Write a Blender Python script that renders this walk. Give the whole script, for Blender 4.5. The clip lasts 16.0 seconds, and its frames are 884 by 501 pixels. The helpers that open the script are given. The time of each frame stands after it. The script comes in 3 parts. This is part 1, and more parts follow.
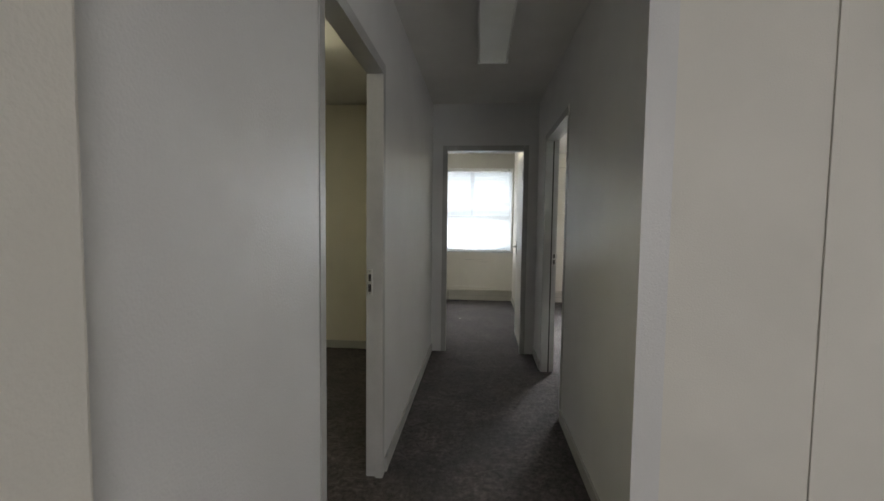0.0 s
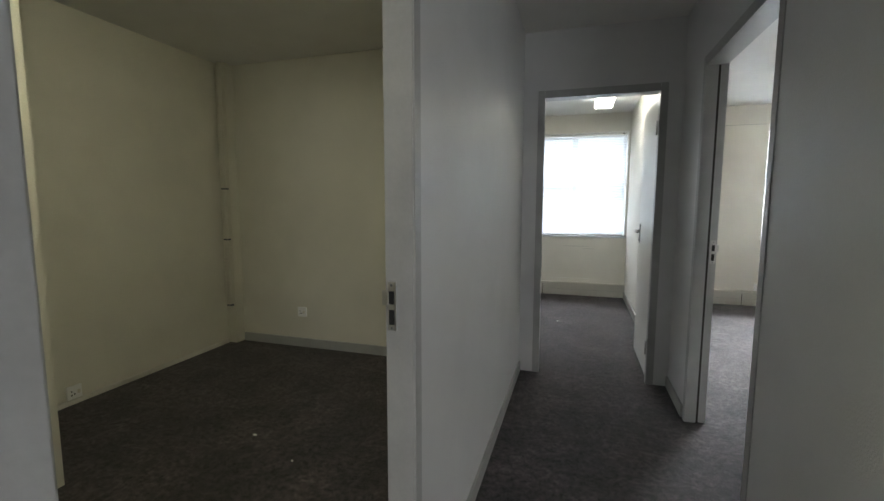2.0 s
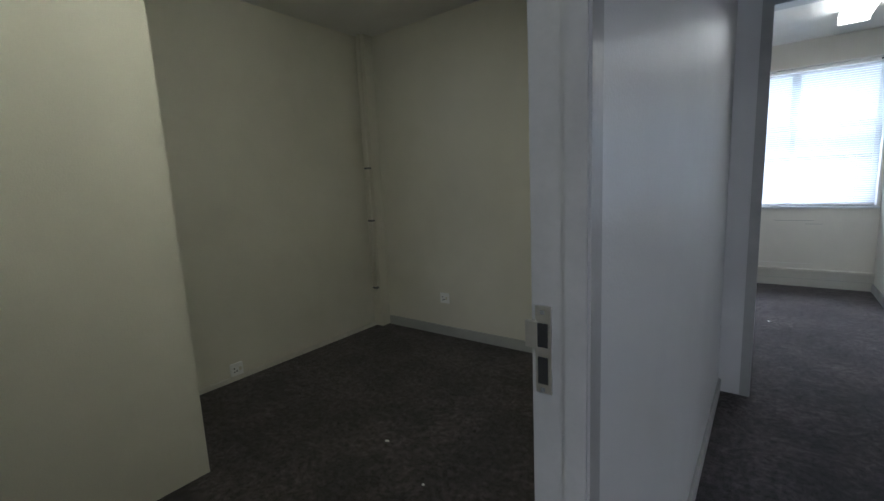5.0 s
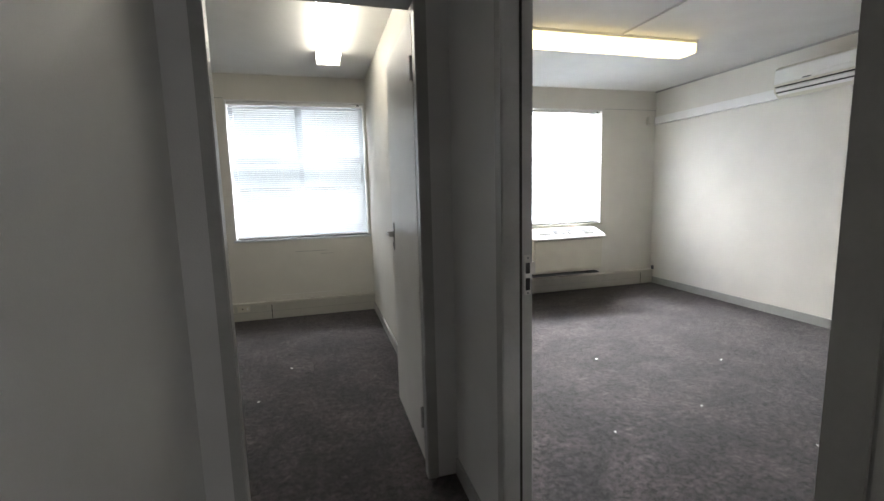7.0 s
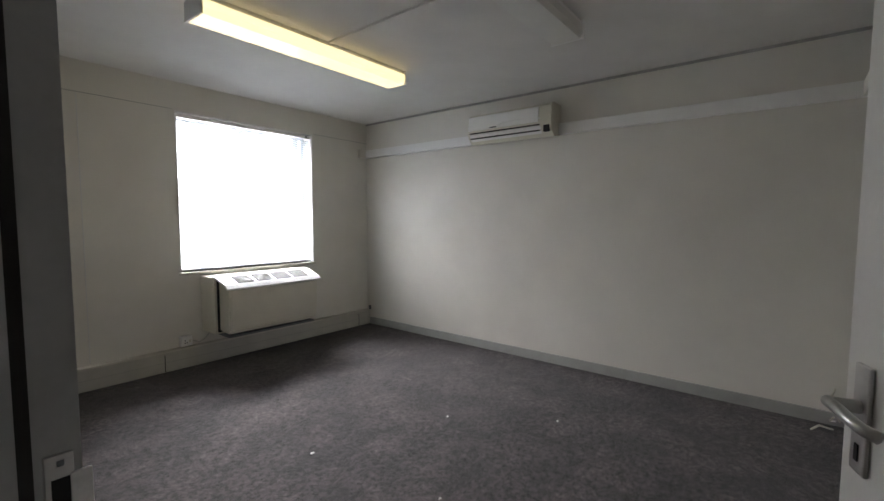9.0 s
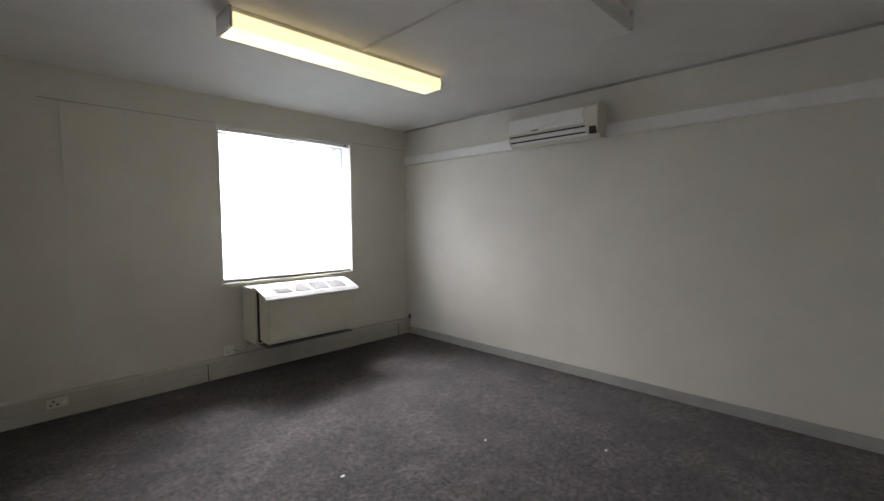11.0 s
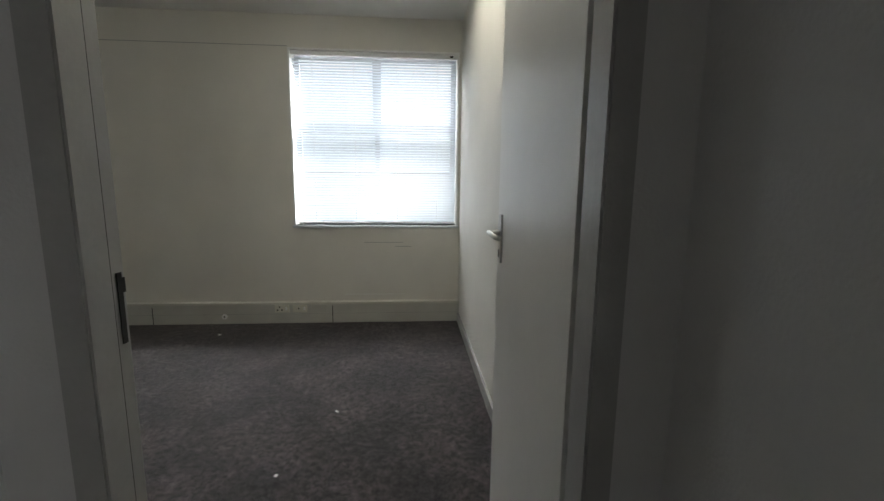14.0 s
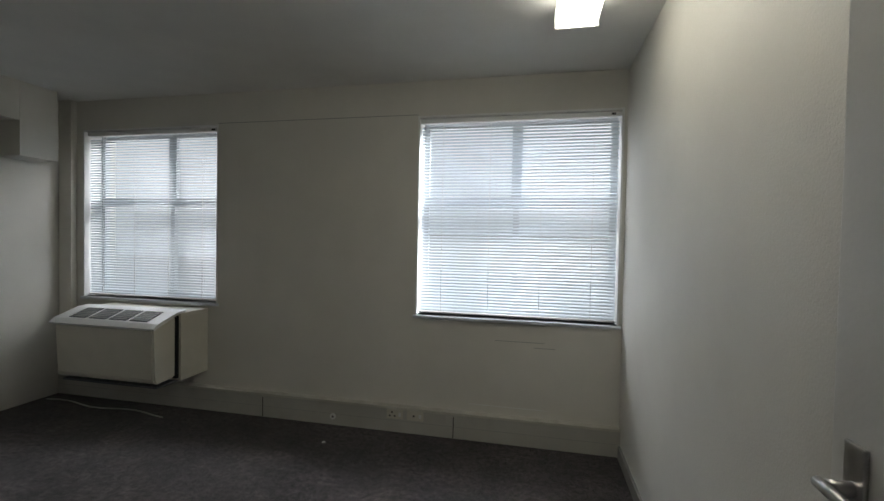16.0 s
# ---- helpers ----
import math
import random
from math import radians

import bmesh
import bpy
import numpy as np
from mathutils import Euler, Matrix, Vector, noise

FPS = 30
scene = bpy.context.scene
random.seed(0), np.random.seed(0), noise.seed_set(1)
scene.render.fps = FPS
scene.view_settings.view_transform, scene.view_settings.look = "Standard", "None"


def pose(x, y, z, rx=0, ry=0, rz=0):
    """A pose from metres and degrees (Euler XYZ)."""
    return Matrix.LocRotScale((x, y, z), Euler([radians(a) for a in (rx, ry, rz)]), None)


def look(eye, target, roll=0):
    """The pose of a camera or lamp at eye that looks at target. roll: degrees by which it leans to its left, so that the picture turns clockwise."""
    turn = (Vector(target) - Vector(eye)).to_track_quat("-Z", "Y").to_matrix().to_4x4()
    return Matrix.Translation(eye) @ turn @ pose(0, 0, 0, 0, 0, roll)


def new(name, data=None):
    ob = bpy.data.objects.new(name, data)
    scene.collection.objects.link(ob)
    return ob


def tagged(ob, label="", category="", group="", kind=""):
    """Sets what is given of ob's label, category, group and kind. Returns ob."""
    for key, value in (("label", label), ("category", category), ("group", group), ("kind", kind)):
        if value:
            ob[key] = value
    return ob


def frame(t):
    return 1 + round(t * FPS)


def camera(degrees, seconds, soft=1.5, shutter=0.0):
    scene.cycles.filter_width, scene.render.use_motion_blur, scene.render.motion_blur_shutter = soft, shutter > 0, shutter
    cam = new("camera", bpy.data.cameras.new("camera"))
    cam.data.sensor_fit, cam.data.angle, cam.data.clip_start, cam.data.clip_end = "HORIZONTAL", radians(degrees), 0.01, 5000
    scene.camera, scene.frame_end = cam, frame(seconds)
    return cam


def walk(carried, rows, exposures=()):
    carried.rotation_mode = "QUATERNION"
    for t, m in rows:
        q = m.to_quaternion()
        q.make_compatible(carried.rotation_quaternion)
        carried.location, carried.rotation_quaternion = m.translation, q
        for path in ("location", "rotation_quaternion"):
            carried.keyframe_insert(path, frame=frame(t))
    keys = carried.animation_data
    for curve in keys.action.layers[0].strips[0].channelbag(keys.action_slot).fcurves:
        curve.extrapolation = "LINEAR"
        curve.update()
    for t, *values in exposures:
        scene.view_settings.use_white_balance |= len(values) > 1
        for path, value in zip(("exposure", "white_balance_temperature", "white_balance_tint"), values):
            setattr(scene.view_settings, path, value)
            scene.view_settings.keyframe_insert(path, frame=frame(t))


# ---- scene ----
cam = camera(90.7, 16.0)
PATH = [
    (0, (-0.201, 0.162, 1.31), (-0.371, 2.151, 1.185), 0.7),
    (0.5, (-0.252, 0.378, 1.296), (-0.19, 2.371, 1.14), 1.1),
    (1, (-0.265, 0.767, 1.272), (-0.213, 2.757, 1.08), 1.0),
    (1.5, (-0.299, 1.147, 1.253), (-0.458, 3.131, 1.048), 0.8),
    (2, (-0.287, 1.261, 1.279), (-0.872, 3.162, 1.066), 0.1),
    (2.5, (-0.416, 1.542, 1.248), (-1.534, 3.185, 1.02), -0.3),
    (3, (-0.534, 1.669, 1.242), (-2.062, 2.944, 1.043), 0.7),
    (3.2, (-0.563, 1.682, 1.239), (-2.141, 2.899, 1.077), -1.2),
    (5.3, (-0.462, 1.784, 1.254), (-1.472, 3.478, 0.922), -2.4),
    (5.5, (-0.415, 1.873, 1.256), (-1.281, 3.644, 0.919), -2.0),
    (6, (-0.219, 2.185, 1.264), (-0.719, 4.099, 0.967), -1.0),
    (6.5, (-0.226, 2.54, 1.277), (-0.198, 4.522, 1.008), -1.1),
    (7, (-0.184, 2.785, 1.283), (0.348, 4.695, 1.017), -1.5),
    (7.5, (-0.061, 3.021, 1.261), (0.976, 4.711, 1.002), -1.6),
    (8, (0.093, 3.269, 1.236), (1.627, 4.528, 0.993), -0.4),
    (8.2, (0.146, 3.328, 1.24), (1.579, 4.712, 1.066), 0.0),
    (10.3, (0.553, 3.55, 1.458), (2.333, 4.459, 1.387), 0.4),
    (10.5, (0.521, 3.556, 1.46), (2.223, 4.602, 1.358), 0.0),
    (11, (0.515, 3.525, 1.370), (1.941, 4.922, 1.243), -0.4),
    (11.5, (0.486, 3.556, 1.323), (1.728, 5.112, 1.134), -0.8),
    (12, (0.480, 3.561, 1.294), (1.612, 5.187, 1.018), -0.6),
    (12.5, (0.353, 3.601, 1.274), (1.383, 5.276, 0.910), 0.2),
    (13, (0.092, 3.593, 1.24), (0.88, 5.391, 0.858), 0.9),
    (13.5, (0.016, 3.708, 1.210), (0.478, 5.621, 0.850), -0.0),
    (14, (-0.07, 3.916, 1.219), (0.082, 5.885, 0.903), 0.6),
    (14.5, (-0.15, 4.187, 1.232), (-0.166, 6.167, 0.956), 0.8),
    (15, (-0.124, 4.392, 1.259), (-0.268, 6.372, 1.014), 0.3),
    (15.5, (-0.128, 4.517, 1.342), (-0.358, 6.498, 1.187), 0.9),
    (16, (-0.193, 4.65, 1.373), (-0.612, 6.605, 1.326), 1.1),
]
EXPOSURES = [(0, 0.7, 6600, 10), (1.5, 1.1, 6300, 8), (3, 0.9, 6000, 8), (5.5, 0.85, 5400, 12),
    (6.5, 0.6, 6300, 12), (7.2, 0.5, 6500, 12), (8.0, 0.0, 6500, 14), (10.5, -0.6, 6600, 14), (11.5, -0.35, 6600, 14),
    (12.5, -0.4, 6400, 10), (13.5, 0.0, 6400, 10), (14.5, 0.65, 6450, 10), (15, 0.2, 6400, 8), (16, -0.12, 6400, 10)]
walk(cam, [(t, look(eye, target, roll)) for t, eye, target, roll in PATH], EXPOSURES)


WB_W, WL_W, WC_W, HALL_W = 135, 80, 46, 33
WCH_W = 1250
SKY_E = 1.25
TUBE_E, TUBEB_E, TUBEA_E = 1.9, 6.0, 5.6
TILT_C, TILT_B, TILT_L = 36, 46, 40

# ---- world, sun, large lights ----
world = bpy.data.worlds.new("world")
scene.world = world
world.use_nodes = True
wn = world.node_tree
sky = wn.nodes.new("ShaderNodeTexSky")
sky.sky_type = "NISHITA"
sky.sun_disc = False
sky.sun_elevation = radians(48)
sky.sun_rotation = radians(150)
sky.dust_density = 8.0
sky.air_density = 0.6
wn.links.new(sky.outputs[0], wn.nodes["Background"].inputs[0])
wn.nodes["Background"].inputs[1].default_value = 0.15

sun = new("sun", bpy.data.lights.new("sun", "SUN"))
sun.data.energy, sun.data.angle, sun.data.color = 1.5, radians(12), (1.0, 0.97, 0.92)
sun.matrix_world = look((-6, -14, 18), (0, 0, 0))


def area(name, eye, target, sx, sy, watts, color):
    ob = new(name, bpy.data.lights.new(name, "AREA"))
    ob.data.shape, ob.data.size, ob.data.size_y = "RECTANGLE", sx, sy
    ob.data.energy, ob.data.color = watts, color
    ob.matrix_world = look(eye, target)
    return ob


DAY = (0.96, 0.965, 1.0)
# sky light that falls into the window openings from outside and above
area("window_light_b", (0.2, 9.2, 3.4), (-0.35, 7.4, 1.3), 1.8, 1.2, WB_W, DAY)
area("window_light_l", (-5.0, 9.2, 3.4), (-3.3, 7.4, 1.3), 1.2, 1.2, WL_W, DAY)
area("window_light_c", (2.605, 8.0, 1.54), (2.605, 7.0, 1.54), 1.36, 1.38, WC_W, DAY)
area("window_light_c_high", (3.1, 9.0, 3.0), (2.5, 7.4, 1.3), 1.5, 0.9, WCH_W, DAY)
# fill lamp added behind the first steps for the unseen entrance space's daylight
area("hall_fill_light", (2.2, -3.2, 1.6), (0.2, 1.2, 1.3), 1.9, 1.5, HALL_W, DAY)

# ---- materials ----
def mat(name, color, rough=0.5, metal=0.0, var=0.06, scale=6.0, bump=0.0, bscale=200.0, spec=0.5, stains=0.0):
    m = bpy.data.materials.new(name)
    m.use_nodes = True
    nt = m.node_tree
    b = nt.nodes["Principled BSDF"]
    b.inputs["Roughness"].default_value, b.inputs["Metallic"].default_value = rough, metal
    b.inputs["Specular IOR Level"].default_value = spec
    co = nt.nodes.new("ShaderNodeTexCoord")
    n1 = nt.nodes.new("ShaderNodeTexNoise")
    n1.inputs["Scale"].default_value, n1.inputs["Detail"].default_value = scale, 5
    n2 = nt.nodes.new("ShaderNodeTexNoise")
    n2.inputs["Scale"].default_value, n2.inputs["Detail"].default_value = bscale, 3
    for n in (n1, n2):
        nt.links.new(co.outputs["Object"], n.inputs["Vector"])
    add = nt.nodes.new("ShaderNodeMath")
    add.operation = "MULTIPLY_ADD"
    add.inputs[1].default_value = 0.35
    nt.links.new(n2.outputs["Fac"], add.inputs[0])
    nt.links.new(n1.outputs["Fac"], add.inputs[2])
    ramp = nt.nodes.new("ShaderNodeValToRGB")
    ramp.color_ramp.elements[0].position, ramp.color_ramp.elements[1].position = 0.45, 0.9
    ramp.color_ramp.elements[0].color = (*[c * (1 - var) for c in color], 1)
    ramp.color_ramp.elements[1].color = (*[min(1, c * (1 + var)) for c in color], 1)
    nt.links.new(add.outputs[0], ramp.inputs[0])
    out = ramp.outputs[0]
    if stains:
        n3 = nt.nodes.new("ShaderNodeTexNoise")
        n3.inputs["Scale"].default_value, n3.inputs["Detail"].default_value = 1.7, 8
        nt.links.new(co.outputs["Object"], n3.inputs["Vector"])
        r3 = nt.nodes.new("ShaderNodeValToRGB")
        r3.color_ramp.elements[0].position, r3.color_ramp.elements[1].position = 0.5, 0.72
        mix = nt.nodes.new("ShaderNodeMix")
        mix.data_type, mix.blend_type = "RGBA", "MULTIPLY"
        r3.color_ramp.elements[0].color = (1, 1, 1, 1)
        r3.color_ramp.elements[1].color = (1 - stains, 1 - stains, 1 - stains * 1.1, 1)
        mix.inputs["Factor"].default_value = 1.0
        nt.links.new(n3.outputs["Fac"], r3.inputs[0])
        nt.links.new(out, mix.inputs["A"])
        nt.links.new(r3.outputs[0], mix.inputs["B"])
        out = mix.outputs["Result"]
    nt.links.new(out, b.inputs["Base Color"])
    if bump:
        bp = nt.nodes.new("ShaderNodeBump")
        bp.inputs["Strength"].default_value, bp.inputs["Distance"].default_value = bump, 0.004
        nt.links.new(n2.outputs["Fac"], bp.inputs["Height"])
        nt.links.new(bp.outputs[0], b.inputs["Normal"])
    return m


def carpet_mat():
    m = mat("carpet", (0.045, 0.040, 0.040), 0.95, var=0.4, scale=14, bump=0.9, bscale=420, spec=0.1)
    nt = m.node_tree
    b = nt.nodes["Principled BSDF"]
    b.inputs["Sheen Weight"].default_value = 0.15
    b.inputs["Sheen Roughness"].default_value = 0.6
    # pale speckle of the loop pile and worn patches
    src = b.inputs["Base Color"].links[0].from_socket
    co = next(n for n in nt.nodes if n.type == "TEX_COORD")
    v = nt.nodes.new("ShaderNodeTexNoise")
    v.inputs["Scale"].default_value, v.inputs["Detail"].default_value = 34, 8
    v.inputs["Roughness"].default_value = 0.8
    nt.links.new(co.outputs["Object"], v.inputs["Vector"])
    r = nt.nodes.new("ShaderNodeValToRGB")
    r.color_ramp.elements[0].position, r.color_ramp.elements[1].position = 0.42, 0.66
    r.color_ramp.elements[0].color, r.color_ramp.elements[1].color = (0.3, 0.3, 0.31, 1), (2.3, 2.22, 2.2, 1)
    mix = nt.nodes.new("ShaderNodeMix")
    mix.data_type, mix.blend_type = "RGBA", "MULTIPLY"
    mix.inputs["Factor"].default_value = 1.0
    w = nt.nodes.new("ShaderNodeTexNoise")
    w.inputs["Scale"].default_value, w.inputs["Detail"].default_value = 3.0, 9
    nt.links.new(co.outputs["Object"], w.inputs["Vector"])
    rw = nt.nodes.new("ShaderNodeValToRGB")
    rw.color_ramp.elements[0].position, rw.color_ramp.elements[1].position = 0.4, 0.7
    rw.color_ramp.elements[0].color, rw.color_ramp.elements[1].color = (0.72, 0.72, 0.73, 1), (1.55, 1.48, 1.46, 1)
    mix2 = nt.nodes.new("ShaderNodeMix")
    mix2.data_type, mix2.blend_type = "RGBA", "MULTIPLY"
    mix2.inputs["Factor"].default_value = 1.0
    nt.links.new(v.outputs["Fac"], r.inputs[0])
    nt.links.new(w.outputs["Fac"], rw.inputs[0])
    nt.links.new(src, mix.inputs["A"])
    nt.links.new(r.outputs[0], mix.inputs["B"])
    nt.links.new(mix.outputs["Result"], mix2.inputs["A"])
    nt.links.new(rw.outputs[0], mix2.inputs["B"])
    nt.links.new(mix2.outputs["Result"], b.inputs["Base Color"])
    return m


def glow(name, color, strength, base=(0.8, 0.8, 0.76)):
    m = mat(name, base, 0.35, var=0.02)
    b = m.node_tree.nodes["Principled BSDF"]
    b.inputs["Emission Color"].default_value = (*color, 1)
    b.inputs["Emission Strength"].default_value = strength
    return m


def glass_mat():
    m = bpy.data.materials.new("window_glass")
    m.use_nodes = True
    b = m.node_tree.nodes["Principled BSDF"]
    b.inputs["Transmission Weight"].default_value = 1.0
    b.inputs["Roughness"].default_value = 0.02
    b.inputs["IOR"].default_value = 1.02
    b.inputs["Base Color"].default_value = (0.95, 0.97, 0.97, 1)
    return m


def slat_mat():
    m = mat("blind_slat_enamel", (0.69, 0.76, 0.81), 0.35, var=0.04, scale=9, bscale=60)
    return m


WALL = mat("cream_wall_paint", (0.70, 0.68, 0.62), 0.55, var=0.035, scale=3, bump=0.25, bscale=160, spec=0.35, stains=0.04)
PALE = mat("grey_white_partition_paint", (0.66, 0.66, 0.65), 0.42, var=0.035, scale=3, bump=0.25, bscale=150, spec=0.4, stains=0.05)
YELLOW = mat("yellowed_wall_paint", (0.66, 0.635, 0.54), 0.55, var=0.04, scale=3, bump=0.25, bscale=160, spec=0.35, stains=0.05)
CEIL = mat("white_ceiling_board", (0.74, 0.73, 0.70), 0.8, var=0.03, scale=4, bump=0.2, bscale=120, stains=0.05)
CARPET = carpet_mat()
SKIRT = mat("grey_skirting_paint", (0.36, 0.36, 0.34), 0.5, var=0.08, scale=9, bump=0.1, stains=0.12)
WSKIRT = mat("white_skirting_paint", (0.62, 0.60, 0.53), 0.5, var=0.08, scale=9, bump=0.1, stains=0.12)
TRUNK = mat("grey_white_trunking_enamel", (0.52, 0.51, 0.46), 0.45, var=0.06, scale=7, stains=0.12)
FRAME = mat("grey_enamel_steel_frame", (0.40, 0.40, 0.39), 0.32, var=0.08, scale=8, bump=0.12, bscale=90, stains=0.12)
LEAF = mat("white_satin_door_paint", (0.72, 0.71, 0.67), 0.38, var=0.03, scale=4, bump=0.1, bscale=110, stains=0.05)
STEEL = mat("brushed_steel", (0.55, 0.54, 0.52), 0.28, 1.0, var=0.1, scale=30)
# near-black colour for the painted shade line in the door rebates
REBATE_SHADE = mat("dark_rebate_shade", (0.03, 0.027, 0.025), 0.75, var=0.2, scale=20)
BLACK = mat("black_gap", (0.012, 0.012, 0.012), 0.7, var=0.1)
PLASTIC = mat("cream_plastic", (0.66, 0.635, 0.54), 0.4, var=0.03, scale=8, stains=0.05)
WHITEP = mat("white_plastic", (0.80, 0.80, 0.78), 0.35, var=0.03, scale=8)
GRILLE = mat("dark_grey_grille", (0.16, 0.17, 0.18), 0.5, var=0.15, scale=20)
ALU = mat("white_window_frame_paint", (0.62, 0.65, 0.68), 0.4, var=0.04, scale=8)
SLAT = slat_mat()
GLASS = glass_mat()
DARKL = mat("unlit_lamp_diffuser", (0.72, 0.72, 0.68), 0.3, var=0.03, scale=8)
TUBE = glow("lit_lamp_diffuser", (1.0, 0.82, 0.42), TUBE_E)
TUBEB = glow("lit_lamp_diffuser_cool", (1.0, 0.95, 0.82), TUBEB_E)
TUBEA = glow("lit_lamp_diffuser_warm", (1.0, 0.93, 0.66), TUBEA_E)
PAPER = mat("paper_scrap", (0.7, 0.69, 0.66), 0.8, var=0.1, scale=30)
GROUND = mat("outdoor_ground", (0.34, 0.33, 0.31), 0.9, var=0.2, scale=0.3)
FACADE = mat("pale_render_facade", (0.78, 0.78, 0.76), 0.8, var=0.08, scale=0.5)


# ---- mesh helpers ----
def slab(bm, x0, x1, y0, y1, z0, z1, bevel=0.0):
    vs = [bm.verts.new((x, y, z)) for x in (x0, x1) for y in (y0, y1) for z in (z0, z1)]
    fs = [bm.faces.new([vs[i] for i in f]) for f in ((0, 1, 3, 2), (4, 6, 7, 5), (0, 4, 5, 1), (2, 3, 7, 6), (0, 2, 6, 4), (1, 5, 7, 3))]
    if bevel:
        es = list({e for f in fs for e in f.edges})
        bmesh.ops.bevel(bm, geom=es, offset=bevel, segments=2, affect="EDGES", profile=0.6)


def prism(bm, pts, z0, z1, axis="z"):
    """A closed outline pushed along an axis: z (x, y points), x (y, z points) or y (x, z points)."""
    place = {"z": lambda a, b, c: (a, b, c), "x": lambda a, b, c: (c, a, b), "y": lambda a, b, c: (a, c, b)}[axis]
    lo = [bm.verts.new(place(a, b, z0)) for a, b in pts]
    hi = [bm.verts.new(place(a, b, z1)) for a, b in pts]
    n = len(pts)
    bm.faces.new(lo)
    bm.faces.new(hi)
    for i in range(n):
        bm.faces.new((lo[i], lo[(i + 1) % n], hi[(i + 1) % n], hi[i]))


def tube(bm, pts, r, sides=10):
    pts = [Vector(p) for p in pts]
    rings = []
    for i, p in enumerate(pts):
        d = (pts[min(i + 1, len(pts) - 1)] - pts[max(i - 1, 0)]).normalized()
        q = d.to_track_quat("Z", "Y")
        rings.append([bm.verts.new(p + q @ Vector((r * math.cos(a), r * math.sin(a), 0))) for a in [2 * math.pi * k / sides for k in range(sides)]])
    for a, b in zip(rings, rings[1:]):
        for k in range(sides):
            bm.faces.new((a[k], a[(k + 1) % sides], b[(k + 1) % sides], b[k]))
    bm.faces.new(rings[0])
    bm.faces.new(rings[-1])


def part(name, bm, material, parent=None, label="", smooth=False):
    bmesh.ops.recalc_face_normals(bm, faces=bm.faces)
    me = bpy.data.meshes.new(name)
    bm.to_mesh(me)
    bm.free()
    me.materials.append(material)
    if smooth:
        for p in me.polygons:
            p.use_smooth = True
    ob = new(name, me)
    ob.parent = parent
    if label:
        ob["label"] = label
    return ob


def box(name, dims, material, parent=None, label="", bevel=0.0):
    bm = bmesh.new()
    slab(bm, *dims, bevel)
    return part(name, bm, material, parent, label)


def boxes(name, rows, material, parent=None, label="", bevel=0.0):
    bm = bmesh.new()
    for dims in rows:
        slab(bm, *dims, bevel)
    return part(name, bm, material, parent, label)


def thing(name, at, label, category, group="", turn=0.0):
    e = new(name)
    e.empty_display_size = 0.1
    e.matrix_world = pose(*at, 0, 0, turn)
    return tagged(e, label, category, group)


def setting(ob, label, category):
    return tagged(ob, label, category, kind="structure")


# ---- plan ----
H = 2.49                     # ceiling
XL, XR = -0.68, 0.362         # corridor walls
XB, XC = 0.365, 0.462         # partition between the two offices
YE, YN = 4.56, 4.66          # cross wall with the end door
YW, YO = 7.648, 7.94          # window wall
XA = -3.34                   # store room far wall
XCR, YCS = 4.09, 3.115        # right office: far side wall and rear wall
XBL = -4.17                  # end office far wall
DT = 2.03                    # door height
DA = (1.485, 2.29)            # store room door along y
DC = (3.125, 4.035)            # right office door along y
DB = (-0.53, 0.22)         # end office door along x
W_C, W_B, W_L = (1.913, 3.298), (-1.023, 0.345), (-3.96, -2.645)
WZ = (0.84, 2.245)

# floor and outdoor ground
setting(box("floor", (-4.6, 5.2, -3.0, YO, -0.15, 0.0), CARPET), "worn dark grey-brown speckled loop carpet", "carpet")
setting(box("ground", (-400, 400, -400, 400, -3.4, -3.2), GROUND), "grey paved ground outside the building", "ground")

# walls
K = 0.03                     # frames sit in openings this much wider
setting(boxes("wall_corridor_left", [(XL - 0.075, XL, 0.61, DA[0] - K, 0, H), (XL - 0.075, XL, DA[1] + K, YE, 0, H),
        (XL - 0.075, XL, DA[0] - K, DA[1] + K, DT + K, H)], PALE), "grey-white painted corridor partition with a door opening", "wall")
setting(boxes("wall_corridor_right", [(XR, XC, 1.75, DC[0] - K, 0, H), (XR, XC, DC[1] + K, YE, 0, H),
        (XR, XC, DC[0] - K, DC[1] + K, DT + K, H)], PALE), "grey-white painted corridor partition beside the office door", "wall")
setting(boxes("wall_cross", [(-4.6, DB[0] - K, YE, YN, 0, H), (DB[1] + K, XC, YE, YN, 0, H), (DB[0] - K, DB[1] + K, YE, YN, DT + K, H)],
        PALE), "painted cross wall with the end door opening", "wall")
setting(box("wall_office_divider", (XB, XC, YN, YW, 0, H), WALL), "off-white painted partition between the two offices", "wall")
wn_rows = [(-4.6, 5.2, YW, YO, 0, WZ[0]), (-4.6, 5.2, YW, YO, WZ[1], H), (-4.6, W_L[0], YW, YO, WZ[0], WZ[1]),
           (W_L[1], W_B[0], YW, YO, WZ[0], WZ[1]), (W_B[1], W_C[0], YW, YO, WZ[0], WZ[1]), (W_C[1], 5.2, YW, YO, WZ[0], WZ[1])]
setting(boxes("wall_window", wn_rows, WALL), "cream painted outer wall with three window openings", "wall")
setting(box("wall_office_side", (XCR, XCR + 0.15, YCS - 0.1, YW, 0, H), WALL), "plain off-white side wall of the office", "wall")
setting(box("wall_office_rear", (XC, XCR, YCS - 0.1, YCS, 0, H), WALL), "plain off-white rear wall of the office", "wall")
setting(box("wall_end_office_side", (XBL - 0.15, XBL, YN, YW, 0, H), WALL), "shaded off-white side wall of the end office", "wall")
setting(box("wall_store_side", (XA - 0.1, XA, 0.56, YE, 0, H), YELLOW), "yellowed cream side wall of the store room", "wall")
